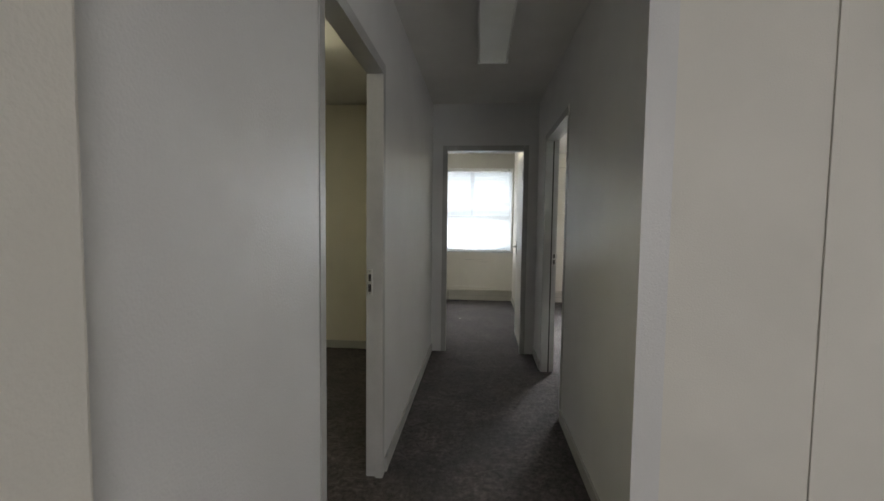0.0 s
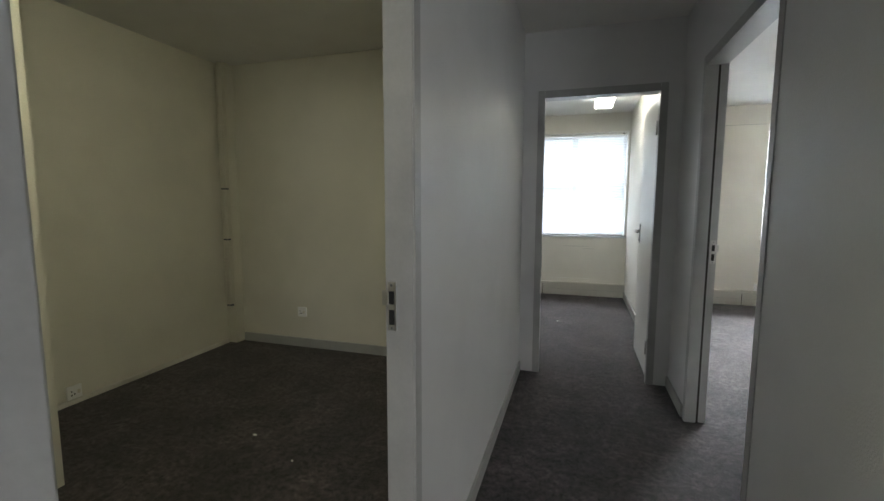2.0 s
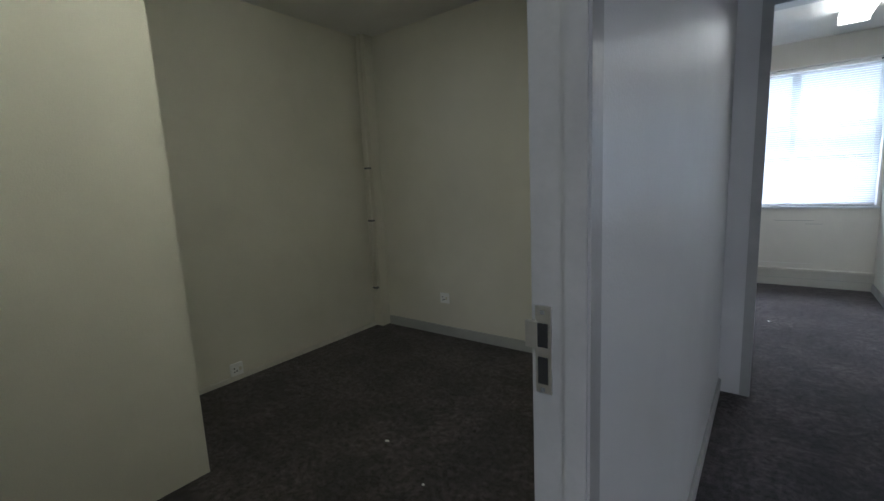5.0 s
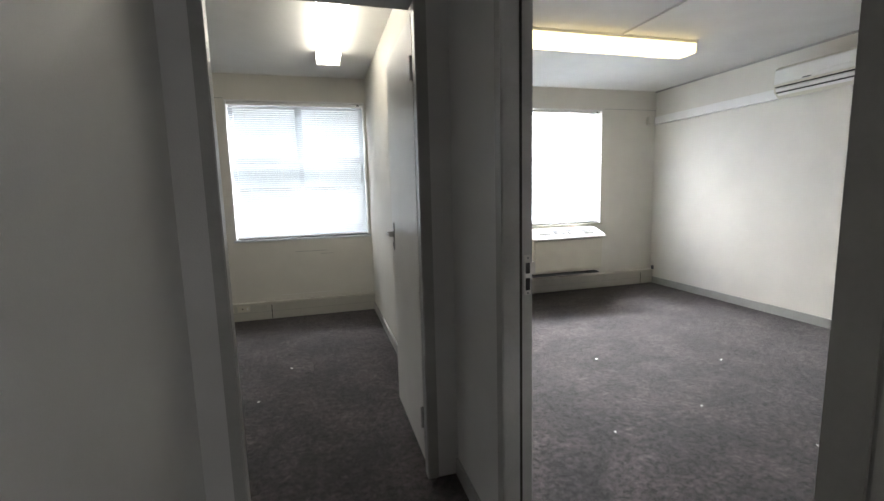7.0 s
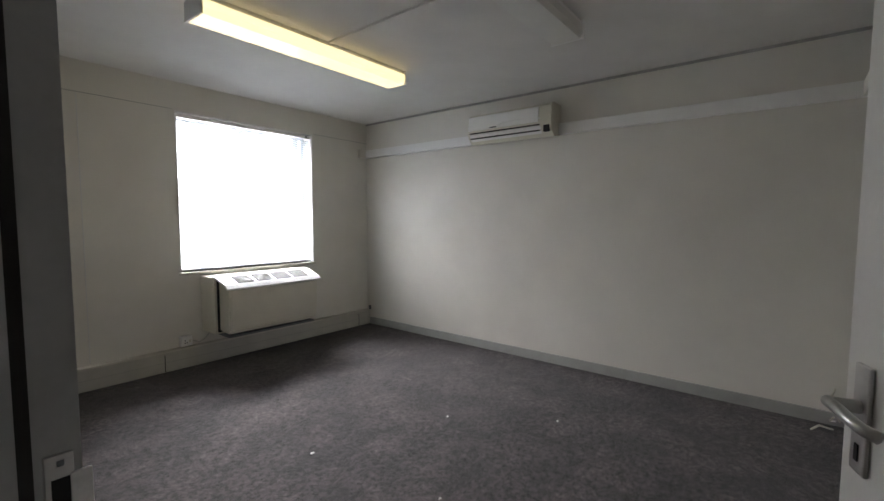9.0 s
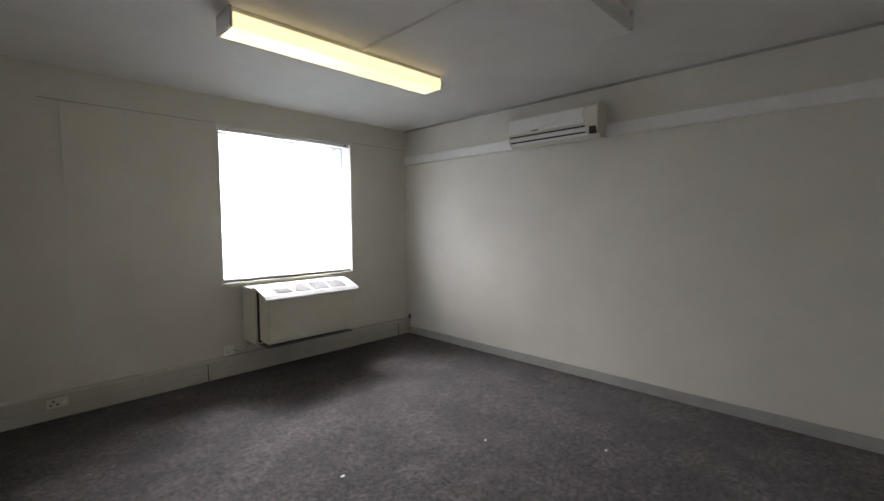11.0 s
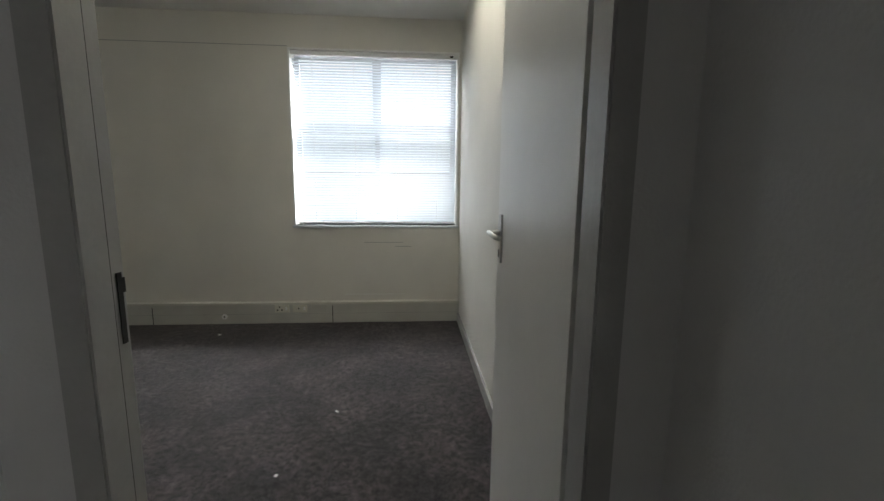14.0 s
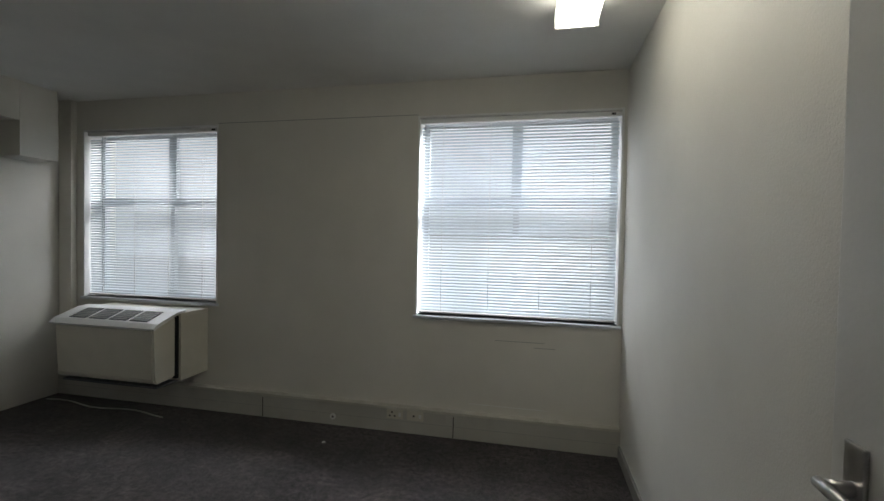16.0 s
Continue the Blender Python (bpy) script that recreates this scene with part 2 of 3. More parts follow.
setting(box("wall_store_rear", (XA, XL - 0.08, 0.56, 0.66, 0, H), YELLOW), "plain wall closing the store room", "wall")
setting(box("wall_store_partition", (-2.57, -2.48, 0.66, 2.54, 0, H), YELLOW), "yellowed cream partition stub in the store room", "wall")
setting(box("wall_store_back_lining", (XA, XL - 0.075, YE - 0.012, YE - 0.001, 0, H), YELLOW), "yellowed cream back wall of the store room", "wall")
# entrance space round the first steps
setting(box("wall_hall_right", (XC, 3.2, 1.75, 1.85, 0, H), WALL), "cream panelled wall of the entrance space", "wall")
setting(box("wall_hall_side", (3.1, 3.2, -2.9, 1.75, 0, H), WALL), "plain side wall of the entrance space", "wall")
# unseen wall; its wide opening is made up to let the fill lamp in
setting(boxes("wall_hall_front", [(-1.6, 3.2, -3.0, -2.9, 0, 0.7), (-1.6, 3.2, -3.0, -2.9, 2.35, H), (-1.6, 1.0, -3.0, -2.9, 0.7, 2.35)],
        WALL), "plain unseen front wall of the entrance space, open for the added lamp", "wall")
setting(box("wall_hall_left", (-1.6, -1.5, -2.9, 0.56, 0, H), WALL), "plain side wall of the entrance space", "wall")
bm = bmesh.new()
slab(bm, -0.78, -0.626, 0.30, 0.60, 0, H, 0.006)
setting(part("wall_hall_pier", bm, WALL), "pale painted wall end beside the corridor mouth", "wall")
setting(box("wall_hall_return", (-1.5, -0.78, 0.46, 0.56, 0, H), WALL), "plain return wall of the entrance space", "wall")

# ceilings
setting(box("ceiling", (-4.6, 5.2, -3.0, YO, H, H + 0.12), CEIL), "white painted ceiling boards", "ceiling")

# panel joints of the partitions
for nm, dims in (("panel_joint", (0.965, 0.992, 1.742, 1.75, 0, H)), ("panel_joint", (W_L[1], W_B[0], YW - 0.004, YW, 2.252, 2.257)),
                 ("panel_joint", (0.75, W_C[0] - 0.02, YW - 0.004, YW, 2.252, 2.257)), ("panel_joint", (W_C[1] + 0.02, XCR, YW - 0.004, YW, 2.252, 2.257)),
                 ("panel_joint", (0.87, 0.876, YW - 0.003, YW, 0.2, 2.25)), ("panel_joint", (1.25, 1.256, YW - 0.003, YW, 0.2, 2.25)), ("panel_joint", (XCR - 0.012, XCR, YCS, YW, H - 0.02, H - 0.001))):
    setting(box(nm, dims, PALE if dims[1] - dims[0] < 0.01 else WALL if dims[0] == 0.965 else SKIRT, bevel=0.0015), "thin cover strip over a wallboard joint", "trim")

# skirtings
for dims, m, lab in (((XL, XL + 0.014, DA[1] + 0.06, YE, 0, 0.075), SKIRT, "grey painted corridor skirting"),
                     ((XL, XL + 0.014, 0.67, DA[0] - 0.06, 0, 0.075), SKIRT, "grey painted corridor skirting"),
                     ((XR - 0.014, XR, 1.76, DC[0] - 0.06, 0, 0.075), SKIRT, "grey painted corridor skirting"),
                     ((XR - 0.014, XR, DC[1] + 0.06, YE, 0, 0.075), SKIRT, "grey painted corridor skirting"),
                     ((XB - 0.016, XB, YN + 0.03, YW - 0.06, 0, 0.08), SKIRT, "dark grey office skirting"),
                     ((XCR - 0.016, XCR, YCS, YW - 0.06, 0, 0.085), SKIRT, "grey office skirting"),
                     ((XC + 0.02, XCR - 0.016, YCS, YCS + 0.016, 0, 0.085), SKIRT, "grey office skirting"),
                     ((XA + 0.11, XL - 0.12, YE - 0.028, YE - 0.012, 0, 0.08), SKIRT, "grey store room skirting"),
                     ((XA, XA + 0.025, 0.7, YE - 0.12, 0, 0.03), WSKIRT, "thin white cable skirting of the store room")):
    setting(box("baseboard", dims, m, bevel=0.003), lab, "skirting")


# ---- doors ----
def door_frame(name, along, p0, p1, w0, w1, strike_first, label, room_sign, bare=False, shade_strip=True):
    """A pressed steel frame round an opening p0..p1 along an axis, through a wall w0..w1. room_sign: +1 if the leaf hangs at w1."""
    f = new(name)
    setting(f, label, "door frame")
    f.location = (0, 0, 0)

    def outline(edge, into):
        a, b = (w0 - 0.004, w1 + 0.010) if room_sign > 0 else (w0 - 0.010, w1 + 0.004)
        split = w1 - 0.042 if room_sign > 0 else w0 + 0.042
        uv = [(0, a), (0, split), (0.014, split), (0.014, b), (0.052, b), (0.052, a)] if room_sign > 0 else \
             [(0.014, a), (0.014, split), (0, split), (0, b), (0.052, b), (0.052, a)]
        return [((edge + into * u, v) if along == "x" else (v, edge + into * u)) for u, v in uv]

    for edge, into in ((p0, -1), (p1, 1)):
        bm = bmesh.new()
        prism(bm, outline(edge, into), 0, DT + 0.052)
        bmesh.ops.bevel(bm, geom=[e for e in bm.edges if abs(e.verts[0].co.z - e.verts[1].co.z) > 1], offset=0.004, segments=2, affect="EDGES")
        part("jamb", bm, FRAME, f)
    bm = bmesh.new()
    a, b = w0 - 0.0035, w1 + 0.0035
    if along == "x":
        slab(bm, p0, p1, a, b, DT, DT + 0.0515)
    else:
        slab(bm, a, b, p0, p1, DT, DT + 0.0515)
    part("head", bm, FRAME, f)
    # strike plate with its two dark slots, on the latch jamb
    e, s = (p0, 1) if strike_first else (p1, -1)
    q = e - s * 0.014
    room = w1 + 0.010 if room_sign > 0 else w0 - 0.010

    def put(u0, u1, d0, d1, z0, z1):
        """u: out of the rebate face; d: from the room edge of the frame into the wall."""
        lo, hi = sorted((q + s * u0, q + s * u1))
        v0, v1 = sorted((room - room_sign * d0, room - room_sign * d1))
        return (lo, hi, v0, v1, z0, z1) if along == "x" else (v0, v1, lo, hi, z0, z1)
    if bare:
        # plate lost: one long ragged mortise in the steel
        hole = box("bolt_slot", put(-0.001, 0.002, 0.012, 0.024, 0.945, 1.065), BLACK, f, "bare dark lock mortise")
        box("chipped_edge", put(-0.001, 0.0018, 0.004, 0.012, 1.03, 1.055), BLACK, hole, bevel=0.0005)
    else:
        plate = box("strike_plate", put(-0.002, 0.003, 0.008, 0.032, 0.945, 1.075), STEEL, f, "worn steel strike plate", 0.001)
        box("latch_slot", put(0.003, 0.0045, 0.012, 0.027, 1.015, 1.05), BLACK, plate)
        box("bolt_slot", put(0.003, 0.0045, 0.012, 0.027, 0.96, 1.0), BLACK, plate)
        box("lip", put(0.0, 0.005, -0.007, 0.012, 1.012, 1.052), STEEL, plate, bevel=0.001)
        for z in (0.951, 1.066):
            box("screw", put(0.003, 0.0042, 0.016, 0.022, z - 0.003, z + 0.003), GRILLE, plate)
    # dark strip along each jamb, drawn as the shade of the rebate step
    if shade_strip:
        for ee, ss in ((p0, 1), (p1, -1)):
            lo, hi = sorted((ee - ss * 0.0138, ee - ss * 0.0095))
            v0, v1 = sorted((room - room_sign * 0.040, room - room_sign * 0.0515))
            dims = (lo, hi, v0, v1, 0.0, DT - 0.002) if along == "x" else (v0, v1, lo, hi, 0.0, DT - 0.002)
            box("rebate_shade_strip", dims, REBATE_SHADE, f, "dark brown strip standing in for shade in the rebate")
    return f


def lever(parent, x, side, z=1.042):
    """Lever handle on a long plate; side is +1 or -1 across the leaf, the grip points back to the hinge."""
    y0 = side * 0.02
    ya, yb = sorted((y0, y0 + side * 0.007))
    h = box("handle_plate", (x - 0.02, x + 0.02, ya, yb, z - 0.098, z + 0.062), STEEL, parent, "brushed steel handle plate", 0.003)
    bm = bmesh.new()
    tube(bm, [(x, y0 + side * d, z) for d in (0.005, 0.024, 0.036)], 0.010)
    part("spindle", bm, STEEL, h, smooth=True)
    bm = bmesh.new()
    tube(bm, [(x + 0.012, y0 + side * 0.04, z), (x - 0.02, y0 + side * 0.042, z + 0.002), (x - 0.05, y0 + side * 0.042, z),
              (x - 0.08, y0 + side * 0.038, z - 0.003), (x - 0.096, y0 + side * 0.028, z - 0.005)], 0.0085)
    part("grip", bm, STEEL, h, smooth=True)
    bm = bmesh.new()
    slab(bm, x - 0.005, x + 0.005, *sorted((y0 + side * 0.007, y0 + side * 0.0085)), z - 0.08, z - 0.055)
    part("keyhole", bm, BLACK, h)


def door_leaf(name, hinge, turn, width, label, hinge_side=1):
    """A flush leaf; local x runs from the hinge to the free edge."""
    d = thing(name, (*hinge, 0.008), label, "door", "office doors", turn)
    d["kind"] = "structure"
    bm = bmesh.new()
    slab(bm, 0.004, width, -0.02, 0.02, 0.0, DT - 0.012, 0.002)
    part("leaf", bm, LEAF, d)
    lever(d, width - 0.055, 1)
    lever(d, width - 0.055, -1)
    for z in (0.22, 1.80):
        bm = bmesh.new()
        tube(bm, [(0.0, hinge_side * 0.026, z - 0.05), (0, hinge_side * 0.026, z), (0, hinge_side * 0.026, z + 0.05)], 0.008)
        slab(bm, -0.004, 0.002, -0.018, 0.018, z - 0.05, z + 0.05)
        part("hinge", bm, STEEL, d, "steel butt hinge", True)
    box("lock_faceplate", (width - 0.0005, width + 0.0015, -0.011, 0.011, 0.94, 1.13), STEEL, d)
    return d


door_frame("door_frame_1", "y", *DA, XL - 0.075, XL, False, "grey steel frame of the store room door", -1, shade_strip=False)
door_frame("door_frame_2", "y", *DC, XR, XC, False, "grey enamelled steel frame of the office door", 1)
door_frame("door_frame_3", "x", *DB, YE, YN, True, "grey enamelled steel frame of the end office door", 1, bare=True)
door_leaf("door_1", (XL - 0.105, DA[0] - 0.01), 162.5, 0.78, "white flush door standing open into the store room", -1)
door_leaf("door_2", (XC + 0.035, DC[0] - 0.01), 18, 0.82, "white flush door standing open into the office", 1)
door_leaf("door_3", (DB[1] + 0.035, YN + 0.03), 90.0, 0.695, "white flush door folded open against the partition", 1)


# ---- windows with blinds ----
def window(name, x0, x1, mull, label):
    w = new(name)
    setting(w, label, "window")
    ya, yb = YW + 0.15, YW + 0.19
    z0, z1, zt = WZ[0], WZ[1], 1.645
    fr = boxes("window_frame", [(x0, x0 + 0.05, ya, yb, z0, z1), (x1 - 0.05, x1, ya, yb, z0, z1), (x0 + 0.05, x1 - 0.05, ya, yb, z1 - 0.05, z1),
                                (x0 + 0.05, x1 - 0.05, ya, yb, z0, z0 + 0.05)], ALU, w)
    box("transom", (x0 + 0.05, x1 - 0.05, ya - 0.01, yb, zt - 0.035, zt + 0.035), ALU, w)
    for m, hw in mull:
        box("mullion", (m - hw, m + hw, ya, yb - 0.002, zt + 0.035, z1 - 0.05), ALU, w)
    box("mullion", (mull[0][0] - 0.02, mull[0][0] + 0.02, ya, yb - 0.002, z0 + 0.05, zt - 0.035), ALU, w)
    for za, zb in ((z0 + 0.05, zt - 0.035), (zt + 0.035, z1 - 0.05)):
        g = box("pane", (x0 + 0.05, x1 - 0.05, yb - 0.012, yb - 0.008, za, zb), GLASS, w)
        g.visible_shadow = False
    bm = bmesh.new()
    slab(bm, x0 - 0.012, x1 + 0.012, YW - 0.022, YW + 0.15, z0 - 0.022, z0, 0.004)
    part("window_sill", bm, WSKIRT if x0 > 1 else ALU, w)
    # thin white lining round the reveal
    boxes("reveal_lining", [(x0, x0 + 0.012, YW - 0.004, ya, z0, z1 - 0.012), (x1 - 0.012, x1, YW - 0.004, ya, z0, z1 - 0.012), (x0, x1, YW - 0.004, ya, z1 - 0.012, z1)],
          WHITEP, w)
    return w


def blind(x0, x1, tilt, label):
    b = thing("venetian_blind", (0, YW + 0.045, 0), label, "window blind", "venetian blinds")
    z0, z1 = WZ[0] + 0.012, WZ[1] - 0.016
    bm = bmesh.new()
    slab(bm, x0, x1, -0.022, 0.018, z1 - 0.03, z1, 0.002)
    part("headrail", bm, WHITEP, b)
    bm = bmesh.new()
    slab(bm, x0, x1, -0.014, 0.014, z0, z0 + 0.012, 0.003)
    part("bottom_rail", bm, WHITEP, b)
    pitch, c, s = 0.0215, math.cos(radians(tilt)), math.sin(radians(tilt))
    me = bpy.data.meshes.new("slat")
    vs, fs = [], []
    prof = [(-0.0125, 0.0), (-0.006, 0.0016), (0.0, 0.0021), (0.006, 0.0016), (0.0125, 0.0)]
    for x in (x0 + 0.004, x1 - 0.004):
        for dz in (0.0, 0.0004):
            vs += [(x, v * c - (u + dz) * s, v * s + (u + dz) * c) for v, u in prof]
    for i in range(4):
        fs += [(i, i + 1, 11 + i, 10 + i), (5 + i, 15 + i, 16 + i, 6 + i)]
    fs += [(0, 10, 15, 5), (4, 9, 19, 14)]
    me.from_pydata(vs, [], fs)
    me.materials.append(SLAT)
    n = int((z1 - 0.035 - z0 - 0.02) / pitch)
    for i in range(n):
        o = new("slat", me)
        o.parent = b
        o.location = (0, 0, z0 + 0.026 + i * pitch)
    for k in (0.12, 0.37, 0.63, 0.88):
        x = x0 + (x1 - x0) * k
        boxes("ladder_cord", [(x - 0.0012, x + 0.0012, -0.0155, -0.0138, z0, z1 - 0.03), (x - 0.0012, x + 0.0012, 0.0138, 0.0155, z0, z1 - 0.03)], WHITEP, b)
    box("tilt_knob", (x1 - 0.06, x1 - 0.035, -0.03, -0.022, z1 - 0.02, z1 - 0.008), BLACK, b)
    return b


window("window_1", *W_C, [(2.56, 0.035), (3.18, 0.03)], "white framed window with a transom and a mullion")
window("window_2", *W_B, [(-0.335, 0.035)], "white framed window with a transom and a mullion")
window("window_3", *W_L, [(-3.21, 0.035)], "white framed window with a transom and a mullion")
blind(W_C[0] + 0.016, W_C[1] - 0.016, TILT_C, "white venetian blind lowered with its slats open")
blind(W_B[0] + 0.016, W_B[1] - 0.016, TILT_B, "pale blue-white venetian blind lowered with slats half closed")
blind(W_L[0] + 0.016, W_L[1] - 0.016, TILT_L, "pale venetian blind lowered with its slats open")


# ---- fluorescent lamps ----
def batten(name, cx, cy, length, along, lit, label, group="ceiling lamps"):
    d = thing(name, (cx, cy, H), label, "ceiling lamp", group, 0 if along == "x" else 90)
    L = length / 2
    bm = bmesh.new()
    slab(bm, -L + 0.01, L - 0.01, -0.085, 0.085, -0.045, 0.0, 0.003)
    part("base_tray", bm, WHITEP, d)
    bm = bmesh.new()
    prism(bm, [(-0.095, -0.03), (-0.098, -0.075), (-0.085, -0.105), (0.085, -0.105), (0.098, -0.075), (0.095, -0.03)], -L + 0.014, L - 0.014, "x")
    part("diffuser", bm, lit, d)
    for x in (-L, L - 0.014):
        bm = bmesh.new()
        slab(bm, x, x + 0.014, -0.1, 0.1, -0.108, 0, 0.003)
        part("end_cap", bm, WHITEP, d)
    return d


batten("fluorescent_lamp", 2.18, 6.0, 1.55, "x", TUBE, "lit yellowish fluorescent batten with a prismatic diffuser")
batten("fluorescent_lamp", 2.17, 4.57, 1.56, "x", DARKL, "unlit fluorescent batten with a cream diffuser")
batten("fluorescent_lamp", -0.03, 6.07, 1.5, "y", TUBEB, "lit fluorescent batten with a white diffuser")
batten("fluorescent_lamp", -0.133, 2.44, 1.5, "y", DARKL, "unlit fluorescent batten in the corridor")
batten("fluorescent_lamp", -1.5, 2.45, 1.2, "y", TUBEA, "lit yellowish fluorescent batten on the store room ceiling")
cb = box("ceiling_conduit", (2.21, 2.24, 4.67, 5.90, H - 0.016, H), CEIL, bevel=0.003)
tagged(cb, "white cable cover strip between two ceiling lamps", "cable cover")


# ---- perimeter trunking along the window wall ----
def socket_plate(name, m, label, switch=True):
    s = tagged(new(name), label, "socket", "wall sockets")
    s.matrix_world = m
    body = box("faceplate", (-0.043, 0.043, -0.012, 0.0, -0.043, 0.043), WHITEP, s, bevel=0.003)
    for x, z in ((-0.018, 0.008), (-0.002, -0.012), (-0.018, -0.016)):
        box("pin_hole", (x - 0.004, x + 0.004, -0.0135, -0.012, z - 0.004, z + 0.004), BLACK, s)
    if switch:
        box("rocker_switch", (0.014, 0.03, -0.018, -0.012, -0.012, 0.012), PLASTIC, s, bevel=0.002)
    return s


def trunking(x0, x1, joints, label):
    t = thing("skirting_trunking", (0, YW, 0), label, "cable trunking", "skirting trunking")
    bm = bmesh.new()
    slab(bm, x0, x1, -0.05, 0, 0.0, 0.165, 0.003)
    part("base", bm, TRUNK, t)
    bm = bmesh.new()
    slab(bm, x0, x1, -0.058, -0.0, 0.166, 0.184, 0.004)
    part("top_lip", bm, WSKIRT, t, "cream painted top lip")
    for x in joints:
        box("joint", (x - 0.003, x + 0.003, -0.0515, -0.0495, 0.004, 0.15), BLACK, t)
    box("cover_groove", (x0 + 0.01, x1 - 0.01, -0.051, -0.0498, 0.082, 0.085), SKIRT, t)
    return t


trunking(XBL, XB, [-0.722, -2.2], "grey enamelled cable trunking along the end office wall")
trunking(XC, XCR, [1.75, 3.9], "grey enamelled cable trunking along the office wall")


def trunk_socket(x, z, rows, label):
    s = thing("trunking_socket", (x, YW - 0.05, z), label, "socket", "trunking sockets")
    box("faceplate", (-0.06, 0.06, -0.006, 0.0, -0.033, 0.033), PLASTIC, s, bevel=0.002)
    for a, c in rows:
        box("pin_hole", (a - 0.006, a + 0.006, -0.0075, -0.006, c - 0.006, c + 0.006), BLACK, s)
    box("rocker_switch", (0.03, 0.045, -0.012, -0.006, -0.014, 0.014), WHITEP, s, bevel=0.002)
    return s


trunk_socket(-1.145, 0.13, [(-0.02, 0.014), (-0.036, -0.012), (0.0, -0.012)], "cream three-pin socket in the trunking")
trunk_socket(-0.995, 0.13, [(-0.01, 0.0)], "white switched outlet in the trunking")
trunk_socket(0.76, 0.115, [(-0.02, 0.014), (-0.036, -0.012), (0.0, -0.012)], "cream socket in the trunking")
bl = box("blank_plate", (-0.89, -0.77, YW - 0.054, YW - 0.05, 0.1, 0.16), TRUNK, bevel=0.001)
tagged(bl, "grey blank cover plate on the trunking", "cover plate")
ph = thing("phone_outlet", (-1.62, YW - 0.05, 0.065), "small white round cable outlet on the trunking", "outlet")
bm = bmesh.new()
tube(bm, [(0, 0, 0), (0, -0.008, 0)], 0.022, 16)
part("rosette", bm, WHITEP, ph)
bm = bmesh.new()
tube(bm, [(0, -0.008, 0), (0, -0.0095, 0)], 0.008, 12)
part("cable_hole", bm, BLACK, ph)

socket_plate("wall_socket", pose(-2.60, YE - 0.012, 0.318), "white switched socket on the store room wall")
socket_plate("wall_socket", pose(XA + 0.03, 3.12, 0.085, 0, 0, 90), "white socket box above the store room floor")
sc = socket_plate("wall_socket", pose(1.93, YW - 0.04, 0.235), "white switched socket box beside the convector")
box("back_box", (-0.045, 0.045, 0.0, 0.04, -0.045, 0.045), WHITEP, sc)
pl = thing("heater_cable", (0, 0, 0), "grey flexible cable from the socket to the convector", "cable")
bm = bmesh.new()
tube(bm, [(1.99, YW - 0.02, 0.225), (2.04, YW - 0.03, 0.20), (2.09, YW - 0.03, 0.225), (2.14, YW - 0.04, 0.29), (2.17, YW - 0.04, 0.36)], 0.006, 8)
part("flex", bm, TRUNK, pl, smooth=True)


# ---- fan convectors under the windows ----
def convector(x0, x1, group="convectors"):
    c = thing("fan_convector", (x0, YW, 0), "cream wall convector with a slanting grille top under the window", "heater", group)
    w = x1 - x0
    zb, zt = 0.30, 0.80
    bm = bmesh.new()
    slab(bm, 0.0, w, -0.27, -0.0, zb, zt, 0.004)
    part("back_casing", bm, PLASTIC, c)
    bm = bmesh.new()
    prism(bm, [(-0.285, zb + 0.03), (-0.285, zt - 0.02), (-0.475, zt - 0.075), (-0.49, zt - 0.085), (-0.475, zb + 0.05), (-0.45, zb + 0.02)], 0.03, w - 0.03, "x")
    bmesh.ops.bevel(bm, geom=[e for e in bm.edges], offset=0.012, segments=2, affect="EDGES")
    part("front_casing", bm, PLASTIC, c, "cream enamelled front panel")
    boxes("side_gap", [(0.02, w - 0.02, -0.29, -0.265, zb + 0.02, zt - 0.02)], BLACK, c)
    # slanting top with its four grilles
    top = [(-0.22, zt + 0.005), (-0.22, zt + 0.018), (-0.30, zt + 0.010), (-0.47, zt - 0.045), (-0.51, zt - 0.075), (-0.50, zt - 0.088), (-0.46, zt - 0.068), (-0.30, zt - 0.008)]
    bm = bmesh.new()
    prism(bm, top, 0.0, w, "x")
    tp = part("top_panel", bm, WHITEP, c, "white slanting top panel")
    g = (w - 0.2) / 4
    sl = (0.055) / 0.17
    for i in range(4):
        a = 0.12 + i * g
        bm = bmesh.new()
        prism(bm, [(-0.315, zt + 0.006), (-0.315, zt + 0.010), (-0.455, zt - 0.0355), (-0.455, zt - 0.0395)], a, a + g - 0.03, "x")
        part("grille", bm, GRILLE, tp, "grey louvred grille")
        bm = bmesh.new()
        for k in range(6):
            y = -0.325 - k * 0.0235
            z = zt + 0.0105 + (y + 0.315) * 0.325
            slab(bm, a + 0.004, a + g - 0.034, y - 0.003, y + 0.003, z - 0.004, z + 0.003)
        part("grille_bar", bm, TRUNK, tp)
    # dark sheet added below the casing in place of the shade there
    boxes("underside_shade_sheet", [(0.04, w - 0.04, -0.44, -0.03, zb - 0.012, zb + 0.0)], GRILLE, c, "dark sheet standing in for the shade under the convector")
    return c


convector(2.08, 3.02)
convector(-3.64, -2.73)


# ---- split air conditioner and its duct ----
ac = thing("air_conditioner", (XCR, 5.54, 2.05), "cream split air conditioner on the office wall under the ceiling", "air conditioner")
bm = bmesh.new()
prism(bm, [(0, 0.02), (0, 0.27), (-0.15, 0.275), (-0.185, 0.25), (-0.195, 0.12), (-0.18, 0.05), (-0.12, 0.0)], -0.43, 0.43, "y")
bmesh.ops.bevel(bm, geom=[e for e in bm.edges if abs(e.verts[0].co.y - e.verts[1].co.y) < 0.01], offset=0.008, segments=2, affect="EDGES")
part("body", bm, PLASTIC, ac)
